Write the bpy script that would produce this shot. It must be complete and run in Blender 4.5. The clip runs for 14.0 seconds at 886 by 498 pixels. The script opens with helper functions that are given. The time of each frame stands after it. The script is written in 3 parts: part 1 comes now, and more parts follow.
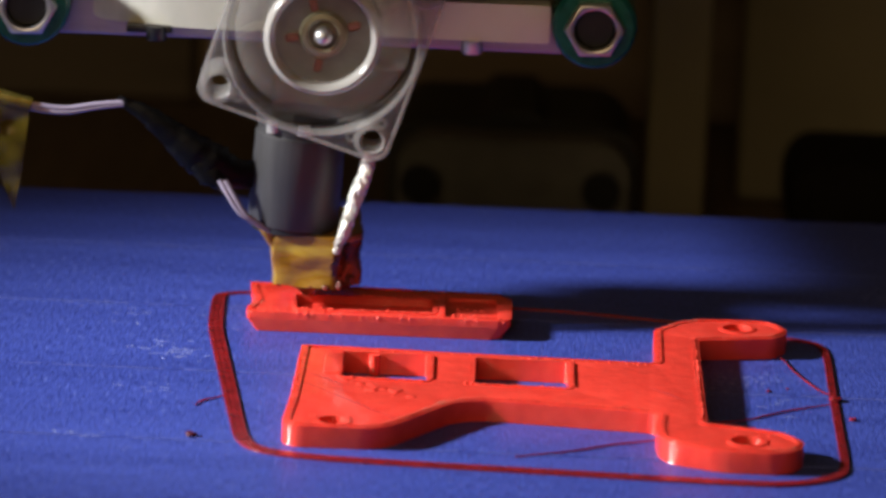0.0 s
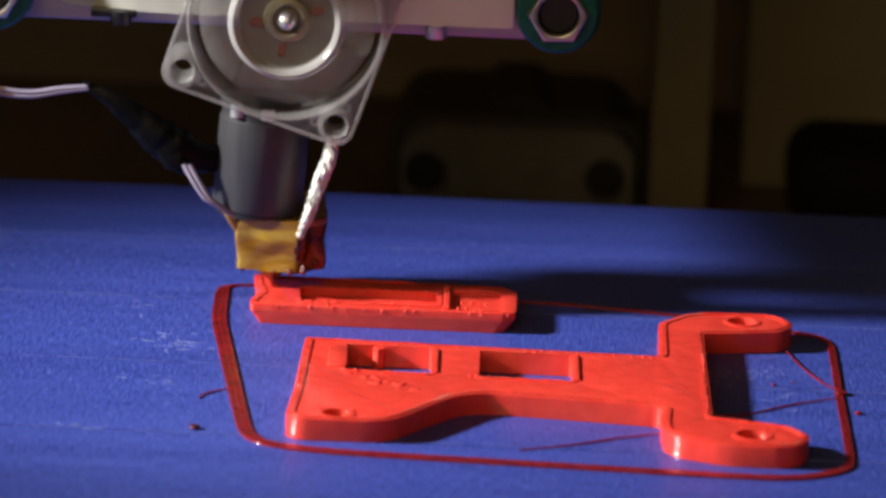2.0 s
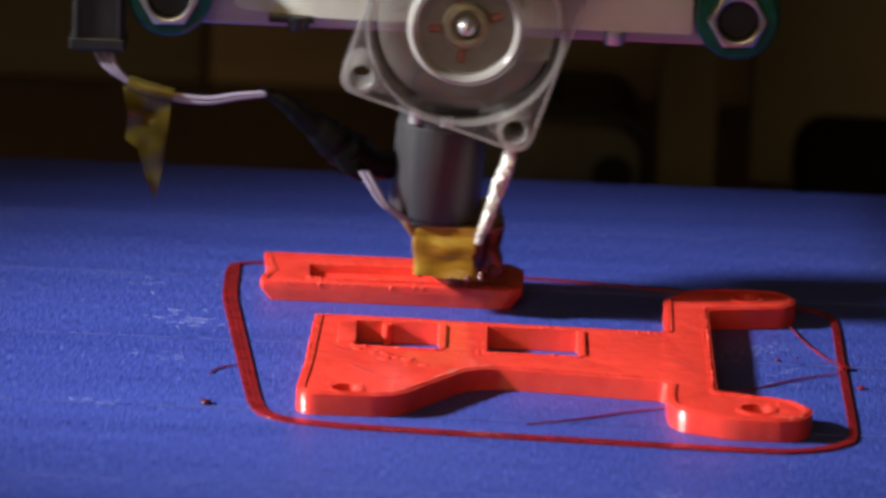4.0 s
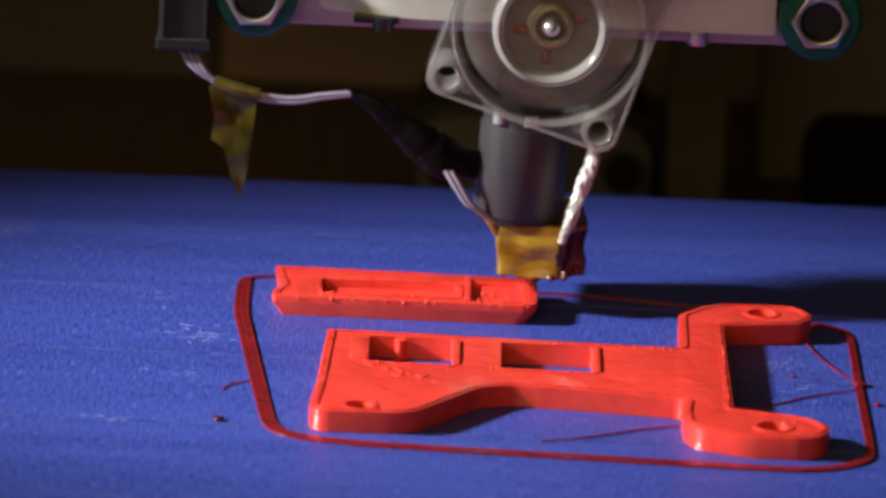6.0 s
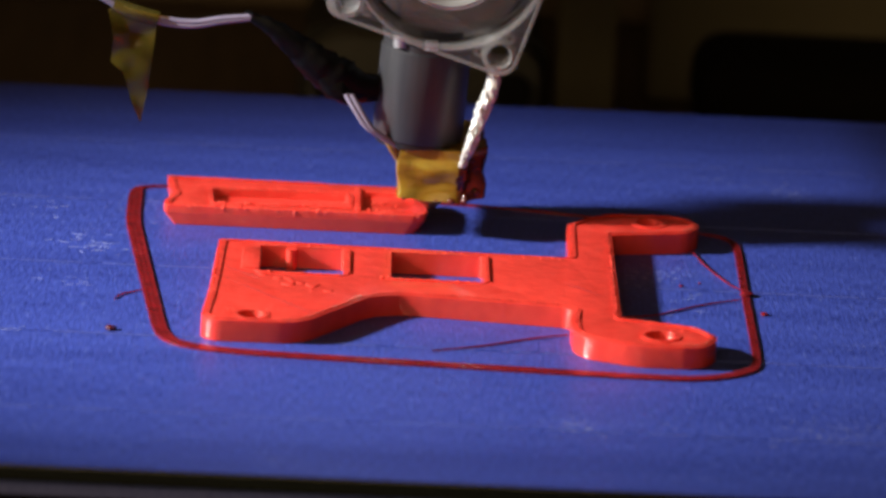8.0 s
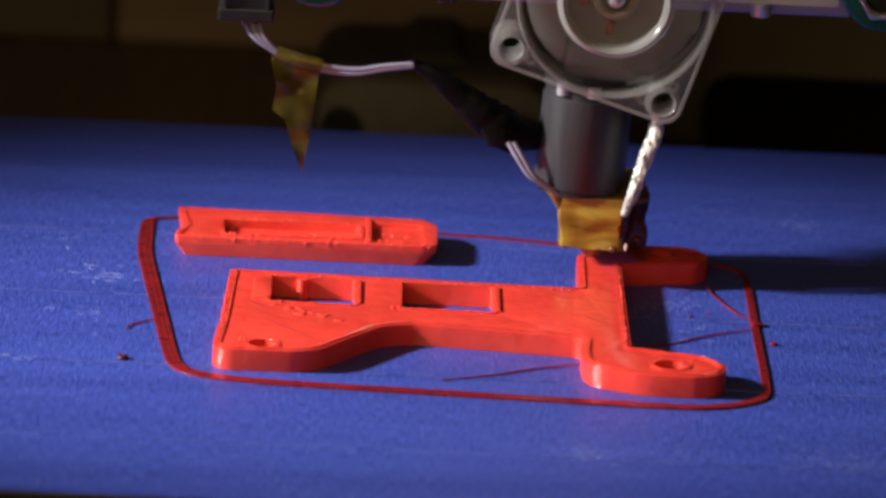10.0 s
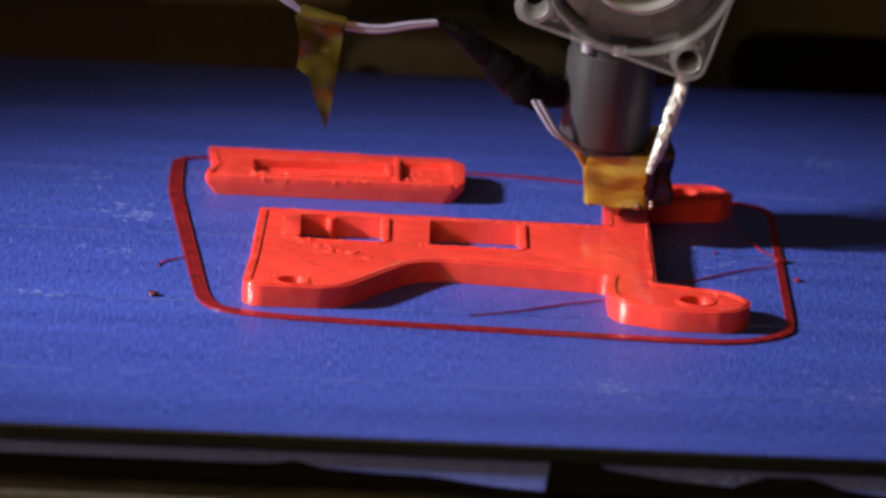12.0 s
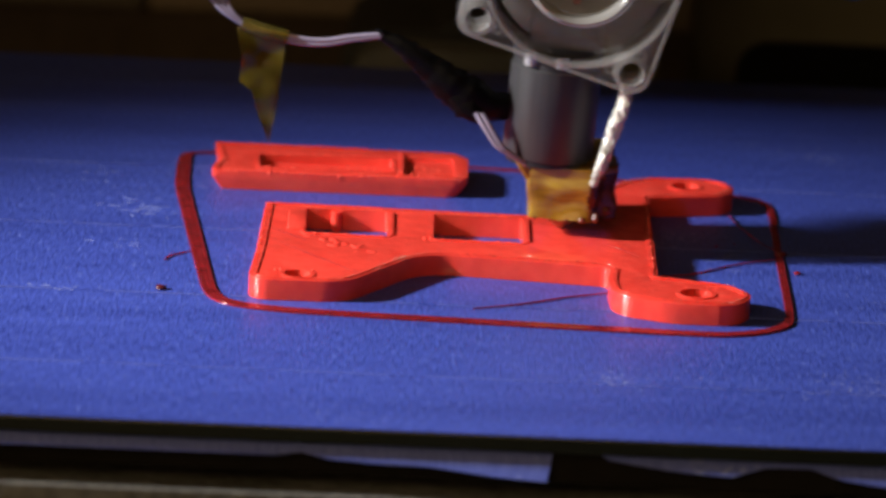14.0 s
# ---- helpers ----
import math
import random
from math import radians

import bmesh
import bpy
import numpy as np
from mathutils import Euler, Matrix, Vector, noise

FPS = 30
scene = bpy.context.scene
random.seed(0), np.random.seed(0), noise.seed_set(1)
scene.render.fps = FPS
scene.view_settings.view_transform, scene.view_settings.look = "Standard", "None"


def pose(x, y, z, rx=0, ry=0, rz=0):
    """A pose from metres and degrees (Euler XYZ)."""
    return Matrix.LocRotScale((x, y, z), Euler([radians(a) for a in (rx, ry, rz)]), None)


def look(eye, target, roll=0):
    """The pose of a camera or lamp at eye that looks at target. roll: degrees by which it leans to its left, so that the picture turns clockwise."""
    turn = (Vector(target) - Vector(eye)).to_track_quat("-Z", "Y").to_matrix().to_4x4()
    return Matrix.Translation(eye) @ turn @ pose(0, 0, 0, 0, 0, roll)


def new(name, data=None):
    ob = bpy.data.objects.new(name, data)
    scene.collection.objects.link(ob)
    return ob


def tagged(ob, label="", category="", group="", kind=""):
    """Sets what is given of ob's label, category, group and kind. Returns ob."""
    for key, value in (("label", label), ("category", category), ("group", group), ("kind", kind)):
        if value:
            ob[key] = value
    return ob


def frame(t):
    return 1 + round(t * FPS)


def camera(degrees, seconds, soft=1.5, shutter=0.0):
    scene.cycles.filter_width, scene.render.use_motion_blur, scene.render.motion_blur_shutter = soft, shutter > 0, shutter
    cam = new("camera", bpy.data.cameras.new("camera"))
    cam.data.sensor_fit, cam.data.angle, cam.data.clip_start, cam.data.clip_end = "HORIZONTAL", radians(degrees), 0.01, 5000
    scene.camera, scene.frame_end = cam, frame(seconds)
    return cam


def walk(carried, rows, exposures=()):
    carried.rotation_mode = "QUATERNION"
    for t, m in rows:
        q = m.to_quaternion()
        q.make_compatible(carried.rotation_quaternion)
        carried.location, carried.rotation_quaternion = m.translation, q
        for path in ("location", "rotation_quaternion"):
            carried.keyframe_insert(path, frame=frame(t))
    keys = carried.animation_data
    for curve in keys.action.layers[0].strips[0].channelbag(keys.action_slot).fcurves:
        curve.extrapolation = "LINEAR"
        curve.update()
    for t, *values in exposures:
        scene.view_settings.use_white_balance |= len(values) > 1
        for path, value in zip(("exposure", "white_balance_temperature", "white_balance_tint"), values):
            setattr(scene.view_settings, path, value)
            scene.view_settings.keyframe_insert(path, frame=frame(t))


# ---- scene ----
# ================= camera =================
cam = camera(9.0, 14.0, soft=3.0, shutter=0.25)
cam.data.dof.use_dof = True
cam.data.dof.focus_distance = 1.089
cam.data.dof.aperture_fstop = 19.0

# seconds, eye in metres, then tilt down, turn left and lean left in degrees
CAMERA_ROWS = [
    (0, 0.0052, -1.0869, 0.2953, 14.461, 0.009, 2.491),
    (0.5, 0.0042, -1.0857, 0.2950, 14.602, -0.050, 2.490),
    (1, 0.0053, -1.0874, 0.2945, 14.559, 0.047, 2.478),
    (1.5, 0.0053, -1.0854, 0.2956, 14.643, 0.049, 2.437),
    (2, 0.0046, -1.0892, 0.2942, 14.518, 0.019, 2.561),
    (2.5, 0.0054, -1.0896, 0.2933, 14.456, 0.059, 2.505),
    (3, 0.0055, -1.0870, 0.2938, 14.519, 0.078, 2.407),
    (3.5, 0.0050, -1.0849, 0.2952, 14.646, 0.086, 2.463),
    (6, 0.0005, -1.0916, 0.2975, 14.710, 0.019, 2.584),
    (6.5, -0.0004, -1.0890, 0.3001, 14.801, -0.007, 2.575),
    (7, -0.0010, -1.0905, 0.2997, 14.815, -0.096, 2.606),
    (7.5, 0.0001, -1.0952, 0.2959, 15.135, -0.302, 2.777),
    (8, -0.0005, -1.0897, 0.3017, 15.669, -1.233, 2.962),
    (8.5, -0.0025, -1.0900, 0.2973, 15.112, -1.512, 3.157),
    (11, 0.0000, -1.0848, 0.2997, 15.277, -0.873, 2.811),
    (11.5, 0.0007, -1.0856, 0.2983, 15.397, -0.824, 2.806),
    (12, -0.0004, -1.0841, 0.2984, 15.605, -0.826, 2.745),
    (12.5, 0.0007, -1.0827, 0.2990, 15.847, -0.752, 2.737),
    (13, 0.0004, -1.0837, 0.2984, 15.658, -0.758, 2.715),
    (13.5, 0.0007, -1.0825, 0.2995, 15.530, -0.768, 2.743),
    (14, -0.0002, -1.0802, 0.3027, 15.713, -0.769, 2.660),
]
BED_ROWS = [
    (0, -0.0258), (0.5, -0.0184), (1, -0.0275), (1.5, -0.0120), (2, -0.0309), (2.5, -0.0326), (3, -0.0189), (3.5, -0.0123), (6, -0.0283), (6.5, -0.0134), (7, -0.0220), (7.5, -0.0350), (8, -0.0182), (8.5, -0.0130), (11, -0.0048), (11.5, -0.0006), (12, 0.0049), (12.5, 0.0096), (13, 0.0088), (13.5, 0.0204), (14, 0.0211),
]
HEAD_ROWS = [
    (0, -0.0218), (0.1, -0.0157), (0.2, -0.0071), (0.3, 0.0028), (0.4, 0.0060), (0.5, 0.0032), (0.6, -0.0072), (0.7, -0.0159), (0.8, -0.0215), (0.9, -0.0162),
    (1, -0.0077), (1.1, 0.0017), (1.2, 0.0058), (1.3, 0.0058), (1.4, 0.0152), (1.5, 0.0088), (1.6, -0.0141), (1.7, -0.0309), (1.8, -0.0296), (1.9, -0.0274),
    (2, -0.0299), (2.1, -0.0311), (2.2, -0.0125), (2.3, 0.0096), (2.4, 0.0124), (2.5, 0.0073), (2.6, 0.0069), (2.7, -0.0044), (2.8, -0.0103), (2.9, -0.0230),
    (3, -0.0223), (3.1, -0.0123), (3.2, -0.0062), (3.3, 0.0059), (3.4, 0.0053), (3.5, 0.0100), (3.6, 0.0154), (3.7, 0.0180), (4, 0.0040), (4.3, -0.0190),
    (4.7, 0.0100), (5.1, -0.0180), (5.5, 0.0090), (5.8, 0.0076), (5.9, 0.0084), (6, 0.0179), (6.1, 0.0190), (6.2, 0.0130), (6.3, 0.0084), (6.4, 0.0092),
    (6.5, 0.0192), (6.6, 0.0094), (6.7, -0.0135), (6.8, -0.0310), (6.9, -0.0317), (7, -0.0283), (7.1, -0.0291), (7.2, -0.0309), (7.3, -0.0172), (7.4, 0.0042),
    (7.5, 0.0184), (7.6, 0.0123), (7.7, 0.0079), (7.8, 0.0104), (7.9, 0.0197), (8, 0.0199), (8.1, 0.0265), (8.2, 0.0485), (8.3, 0.0514), (8.4, 0.0607),
    (8.5, 0.0536), (8.6, 0.0501), (8.7, 0.0619), (9, 0.0490), (9.25, 0.0600), (9.5, 0.0480), (9.75, 0.0610), (10, 0.0500), (10.25, 0.0600), (10.5, 0.0500),
    (10.8, 0.0506), (10.9, 0.0583), (11, 0.0532), (11.1, 0.0498), (11.2, 0.0561), (11.3, 0.0502), (11.4, 0.0560), (11.5, 0.0497), (11.6, 0.0544), (11.7, 0.0533),
    (11.8, 0.0517), (11.9, 0.0564), (12, 0.0494), (12.1, 0.0566), (12.2, 0.0498), (12.3, 0.0547), (12.4, 0.0537), (12.5, 0.0478), (12.6, 0.0446), (12.7, 0.0328),
    (12.8, 0.0355), (12.9, 0.0553), (13, 0.0516), (13.1, 0.0323), (13.2, 0.0360), (13.3, 0.0556), (13.4, 0.0507), (13.5, 0.0324), (13.6, 0.0375), (13.8, 0.0520),
    (13.9, 0.0328), (14, 0.0374),
]


def aim(x, y, z, tilt, turn, lean):
    return pose(x, y, z, 90 - tilt, 0, turn) @ pose(0, 0, 0, 0, 0, lean)


walk(cam, [(t, aim(*v)) for t, *v in CAMERA_ROWS])

# ================= light =================
world = bpy.data.worlds.new("room_world")
scene.world = world
world.use_nodes = True
world.node_tree.nodes["Background"].inputs[0].default_value = (1.0, 0.72, 0.46, 1)
world.node_tree.nodes["Background"].inputs[1].default_value = 0.03

spot = bpy.data.lights.new("desk_lamp_light", "SPOT")
spot.energy, spot.color = 92.0, (1.0, 0.97, 0.95)
spot.spot_size, spot.spot_blend, spot.shadow_soft_size = radians(12.8), 0.88, 0.04
new("desk_lamp_light", spot).matrix_world = look((-0.77, -0.13, 0.40), (-0.01, -0.05, 0.012)) @ Matrix.Diagonal((1.65, 1, 1, 1))

# Unseen warm fill lamp added behind the camera to lift the shaded sides.
fill_light = bpy.data.lights.new("added_fill_light", "AREA")
fill_light.energy, fill_light.color, fill_light.size = 11.0, (1.0, 0.68, 0.34), 1.4
new("added_fill_light", fill_light).matrix_world = look((-0.5, -1.95, 1.0), (0, 0.1, 0.03))

scene.view_settings.exposure = 0.0

# ================= materials =================
MM = 0.001


def shader(name):
    m = bpy.data.materials.new(name)
    m.use_nodes = True
    return m, m.node_tree.nodes, m.node_tree.links, m.node_tree.nodes["Principled BSDF"]


def spread(nodes, links, scale, stretch=(1, 1, 1), detail=4.0, turn=0.0):
    """Noise in metres of the object's own space."""
    co = nodes.new("ShaderNodeTexCoord")
    mp = nodes.new("ShaderNodeMapping")
    mp.inputs["Scale"].default_value = stretch
    mp.inputs["Rotation"].default_value = (0, 0, turn)
    links.new(co.outputs["Object"], mp.inputs["Vector"])
    n = nodes.new("ShaderNodeTexNoise")
    n.inputs["Scale"].default_value, n.inputs["Detail"].default_value = scale, detail
    links.new(mp.outputs["Vector"], n.inputs["Vector"])
    return n


def ramp(nodes, links, source, stops):
    r = nodes.new("ShaderNodeValToRGB")
    r.color_ramp.elements[0].position, r.color_ramp.elements[0].color = stops[0][0], (*stops[0][1], 1)
    r.color_ramp.elements[1].position, r.color_ramp.elements[1].color = stops[-1][0], (*stops[-1][1], 1)
    for p, c in stops[1:-1]:
        r.color_ramp.elements.new(p).color = (*c, 1)
    links.new(source, r.inputs["Fac"])
    return r.outputs["Color"]


def bump(nodes, links, source, bsdf, strength, distance, before=None):
    b = nodes.new("ShaderNodeBump")
    b.inputs["Strength"].default_value, b.inputs["Distance"].default_value = strength, distance
    links.new(source, b.inputs["Height"])
    if before:
        links.new(before, b.inputs["Normal"])
    links.new(b.outputs["Normal"], bsdf.inputs["Normal"])
    return b.outputs["Normal"]


def surface(name, dark, light, rough=0.5, metal=0.0, scale=300.0, stretch=(1, 1, 1), relief=0.3, depth=0.0001, spec=0.5):
    m, nodes, links, b = shader(name)
    b.inputs["Roughness"].default_value, b.inputs["Metallic"].default_value = rough, metal
    b.inputs["Specular IOR Level"].default_value = spec
    n = spread(nodes, links, scale, stretch)
    big = spread(nodes, links, scale * 0.13)
    mix = nodes.new("ShaderNodeMath")
    mix.operation = "ADD"
    links.new(n.outputs["Fac"], mix.inputs[0])
    links.new(big.outputs["Fac"], mix.inputs[1])
    half = nodes.new("ShaderNodeMath")
    half.operation = "MULTIPLY"
    half.inputs[1].default_value = 0.5
    links.new(mix.outputs[0], half.inputs[0])
    links.new(ramp(nodes, links, half.outputs[0], [(0.33, dark), (0.67, light)]), b.inputs["Base Color"])
    if relief:
        bump(nodes, links, n.outputs["Fac"], b, relief, depth)
    return m


def clear_plastic(name, colour, cover, rough=0.22):
    """Clear moulded plastic, a little milky: part of the light goes straight through."""
    m, nodes, links, b = shader(name)
    b.inputs["Base Color"].default_value = (*colour, 1)
    b.inputs["Roughness"].default_value = rough
    n = spread(nodes, links, 160)
    bump(nodes, links, n.outputs["Fac"], b, 0.25, 0.0004)
    see = nodes.new("ShaderNodeBsdfTransparent")
    mix = nodes.new("ShaderNodeMixShader")
    mix.inputs["Fac"].default_value = cover
    links.new(see.outputs[0], mix.inputs[1])
    links.new(b.outputs[0], mix.inputs[2])
    links.new(mix.outputs[0], nodes["Material Output"].inputs["Surface"])
    return m


def red_plastic(name, dark, light, rough=0.1):
    m, nodes, links, b = shader(name)
    b.inputs["Roughness"].default_value = rough
    b.inputs["Specular IOR Level"].default_value = 0.5
    b.inputs["Subsurface Weight"].default_value = 0.22
    b.inputs["Subsurface Radius"].default_value = (0.0016, 0.0004, 0.0003)
    b.inputs["Subsurface Scale"].default_value = 1.0
    n = spread(nodes, links, 260, detail=6)
    links.new(ramp(nodes, links, n.outputs["Fac"], [(0.3, dark), (0.7, light)]), b.inputs["Base Color"])
    co = nodes.new("ShaderNodeTexCoord")
    layer = nodes.new("ShaderNodeTexWave")
    layer.bands_direction = "Z"
    layer.inputs["Scale"].default_value = 0.314 / 0.0003
    layer.inputs["Distortion"].default_value = 0.6
    links.new(co.outputs["Object"], layer.inputs["Vector"])
    n1 = bump(nodes, links, layer.outputs["Fac"], b, 0.7, 0.0001)
    fill = nodes.new("ShaderNodeTexWave")
    fill.bands_direction = "DIAGONAL"
    fill.inputs["Scale"].default_value = 0.314 / 0.00085
    fill.inputs["Distortion"].default_value = 1.2
    fill.inputs["Detail"].default_value = 3
    mp = nodes.new("ShaderNodeMapping")
    mp.inputs["Scale"].default_value = (1, 1, 0)
    mp.inputs["Rotation"].default_value = (0, 0, radians(75))
    links.new(co.outputs["Object"], mp.inputs["Vector"])
    links.new(mp.outputs["Vector"], fill.inputs["Vector"])
    shape = nodes.new("ShaderNodeNewGeometry")
    axes = nodes.new("ShaderNodeSeparateXYZ")
    links.new(shape.outputs["Normal"], axes.inputs[0])
    flat = nodes.new("ShaderNodeMath")
    flat.operation = "MULTIPLY"
    links.new(fill.outputs["Fac"], flat.inputs[0])
    links.new(axes.outputs["Z"], flat.inputs[1])
    n2 = bump(nodes, links, flat.outputs[0], b, 0.22, 0.0001, n1)
    blob = spread(nodes, links, 380, detail=3)
    bump(nodes, links, blob.outputs["Fac"], b, 0.35, 0.0005, n2)
    return m


def crepe_tape(name, dark, light):
    """Blue masking tape: fine creases across its length, worn paler in spots."""
    m, nodes, links, b = shader(name)
    b.inputs["Roughness"].default_value = 0.42
    b.inputs["Specular IOR Level"].default_value = 0.45
    fine = spread(nodes, links, 1.0, (1700, 260, 1), 5)
    broad = spread(nodes, links, 1.0, (7, 95, 1), 6)
    tone = nodes.new("ShaderNodeMath")
    tone.operation = "MULTIPLY_ADD"
    tone.inputs[1].default_value = 0.7
    links.new(fine.outputs["Fac"], tone.inputs[0])
    half = nodes.new("ShaderNodeMath")
    half.operation = "MULTIPLY"
    half.inputs[1].default_value = 0.3
    links.new(broad.outputs["Fac"], half.inputs[0])
    links.new(half.outputs[0], tone.inputs[2])
    col = ramp(nodes, links, tone.outputs[0], [(0.31, dark), (0.69, light)])
    wear = spread(nodes, links, 1.0, (700, 900, 1), 8)
    patch = spread(nodes, links, 24, detail=2)
    both = nodes.new("ShaderNodeMath")
    both.operation = "MULTIPLY"
    links.new(wear.outputs["Fac"], both.inputs[0])
    links.new(patch.outputs["Fac"], both.inputs[1])
    mask = ramp(nodes, links, both.outputs[0], [(0.38, (0, 0, 0)), (0.47, (0.55, 0.55, 0.55))])
    mix = nodes.new("ShaderNodeMixRGB")
    mix.inputs[2].default_value = (0.32, 0.36, 0.62, 1)
    links.new(mask, mix.inputs[0])
    links.new(col, mix.inputs[1])
    fleck = spread(nodes, links, 1.0, (1400, 230, 1), 2)
    pale = ramp(nodes, links, fleck.outputs["Fac"], [(0.6, (0, 0, 0)), (0.74, (0.34, 0.34, 0.34))])
    over = nodes.new("ShaderNodeMixRGB")
    over.inputs[2].default_value = (0.17, 0.23, 0.64, 1)
    links.new(pale, over.inputs[0])
    links.new(mix.outputs[0], over.inputs[1])
    links.new(over.outputs[0], b.inputs["Base Color"])
    bump(nodes, links, fine.outputs["Fac"], b, 0.5, 0.00028)
    return m


def kapton(name, cover, dark, middle, light, coat=0.6):
    m, nodes, links, b = shader(name)
    b.inputs["Roughness"].default_value = 0.2
    b.inputs["Coat Weight"].default_value = coat
    b.inputs["Coat Roughness"].default_value = 0.12
    n = spread(nodes, links, 150, (0.4, 0.4, 1.5), detail=5)
    links.new(ramp(nodes, links, n.outputs["Fac"], [(0.34, dark), (0.5, middle), (0.68, light)]), b.inputs["Base Color"])
    bump(nodes, links, n.outputs["Fac"], b, 0.6, 0.0008)
    see = nodes.new("ShaderNodeBsdfTransparent")
    see.inputs[0].default_value = (0.85, 0.6, 0.12, 1)
    mix = nodes.new("ShaderNodeMixShader")
    mix.inputs["Fac"].default_value = cover
    links.new(see.outputs[0], mix.inputs[1])
    links.new(b.outputs[0], mix.inputs[2])
    links.new(mix.outputs[0], nodes["Material Output"].inputs["Surface"])
    return m


def glowing(name, colour, strength):
    m, nodes, links, b = shader(name)
    b.inputs["Base Color"].default_value = (*colour, 1)
    b.inputs["Emission Color"].default_value = (*colour, 1)
    b.inputs["Emission Strength"].default_value = strength
    return m


RED = red_plastic("red_plastic", (0.74, 0.048, 0.034), (0.86, 0.068, 0.048))
BEAD_RED = surface("glossy_red_beads", (0.76, 0.066, 0.045), (0.88, 0.094, 0.066), 0.07, scale=900, relief=0, spec=0.8)
THIN_RED = red_plastic("thin_red_plastic", (0.17, 0.01, 0.015), (0.26, 0.016, 0.022))
DARK_CRUMB = surface("scorched_red_plastic", (0.05, 0.006, 0.012), (0.1, 0.01, 0.02), 0.4, scale=900, relief=0)
TAPE = crepe_tape("blue_crepe_tape", (0.018, 0.032, 0.21), (0.061, 0.098, 0.475))
# Paler tape for the folded ends: light they lack is put into the colour.
TAPE_BRIGHTENED = crepe_tape("brightened_blue_tape", (0.045, 0.07, 0.34), (0.1, 0.14, 0.5))
SCUFF = surface("scuffed_tape", (0.16, 0.2, 0.46), (0.3, 0.34, 0.6), 0.6, scale=900)
SEAM = surface("tape_seam", (0.07, 0.095, 0.36), (0.12, 0.15, 0.46), 0.6, scale=900)
GLASS_EDGE = surface("glass_edge", (0.004, 0.009, 0.011), (0.008, 0.016, 0.02), 0.18, relief=0)
CARRIER = surface("grey_board", (0.05, 0.05, 0.048), (0.19, 0.19, 0.18), 0.7, scale=420, relief=0.6, depth=0.0004)
ALU = surface("brushed_aluminium", (0.56, 0.58, 0.52), (0.78, 0.79, 0.72), 0.42, 0.45, 60, (1, 1, 12), 0.25, 0.0002)
# The blue bed's reflection is put into this lilac base colour.
ALU_DULL = surface("aluminium_bed_reflection", (0.36, 0.32, 0.42), (0.5, 0.45, 0.56), 0.42, 0.85, 70, (1, 1, 9), 0.2, 0.0002)
STEEL = surface("bright_steel", (0.55, 0.55, 0.55), (0.7, 0.7, 0.7), 0.38, 0.8, 500, relief=0.1)
ZINC = surface("zinc_nut", (0.42, 0.42, 0.45), (0.62, 0.62, 0.66), 0.32, 0.9, 700, relief=0.15)
TEAL = surface("teal_plastic", (0.005, 0.06, 0.05), (0.014, 0.14, 0.11), 0.25, 0.0, 500, (1, 1, 1), 0.5, 0.0003)
BLACK = surface("black_plastic", (0.006, 0.006, 0.007), (0.014, 0.014, 0.015), 0.4, 0.0, 300)
MOTOR_BLACK = surface("dull_motor_paint", (0.016, 0.016, 0.014), (0.034, 0.033, 0.03), 0.6, 0.0, 150)
DULL_BLACK = surface("dull_black_plastic", (0.006, 0.005, 0.004), (0.011, 0.009, 0.008), 0.9, 0.0, 200, spec=0.15)
PEEK = surface("dark_grey_insulator", (0.02, 0.02, 0.022), (0.038, 0.038, 0.041), 0.46, 0.0, 700, (1, 1, 0.05), 0.2, 0.0001)
SLEEVE = surface("black_tape_wrap", (0.001, 0.001, 0.0012), (0.003, 0.003, 0.0034), 0.42, 0.0, 130, relief=0.8, depth=0.0008, spec=0.12)
WIRE = surface("lilac_wire", (0.19, 0.165, 0.24), (0.27, 0.24, 0.33), 0.45, 0.0, 300)
FOIL = surface("crinkled_foil", (0.3, 0.3, 0.27), (0.95, 0.95, 0.9), 0.24, 0.45, 620, (1, 1, 0.6), 1.0, 0.0012)
BRASS = surface("dark_brass", (0.2, 0.14, 0.07), (0.34, 0.26, 0.14), 0.4, 0.6, 500)
RESIDUE = surface("burnt_residue", (0.03, 0.008, 0.004), (0.16, 0.02, 0.01), 0.22, scale=700, relief=0.5)
KAPTON = kapton("amber_tape", 0.97, (0.09, 0.026, 0.004), (0.23, 0.115, 0.009), (0.36, 0.26, 0.03))
SCORCHED = kapton("scorched_amber_tape", 0.97, (0.018, 0.004, 0.002), (0.06, 0.012, 0.004), (0.14, 0.04, 0.008), 0.1)
KAPTON_THIN = kapton("amber_tape_thin", 0.5, (0.055, 0.045, 0.006), (0.105, 0.085, 0.012), (0.17, 0.145, 0.035))
FAN = clear_plastic("clear_fan_plastic", (0.42, 0.41, 0.46), 0.075)
FAN_RIM = clear_plastic("clear_fan_rim", (0.55, 0.55, 0.53), 0.24, 0.16)
# Whiter, denser copy of the rim plastic: the hub's highlight put into its colour.
HUB_RING = clear_plastic("hub_rim_highlight", (0.7, 0.69, 0.66), 0.4, 0.2)
FAN_BLADE = clear_plastic("clear_fan_blade", (0.5, 0.49, 0.47), 0.2, 0.24)
HUB_DARK = surface("hub_label", (0.13, 0.125, 0.105), (0.19, 0.18, 0.155), 0.35, 0.0, 400)
LED = glowing("red_led", (0.24, 0.1, 0.075), 0.04)
HALO = surface("olive_bearing", (0.2, 0.19, 0.12), (0.3, 0.28, 0.18), 0.35, 0.2, 400)
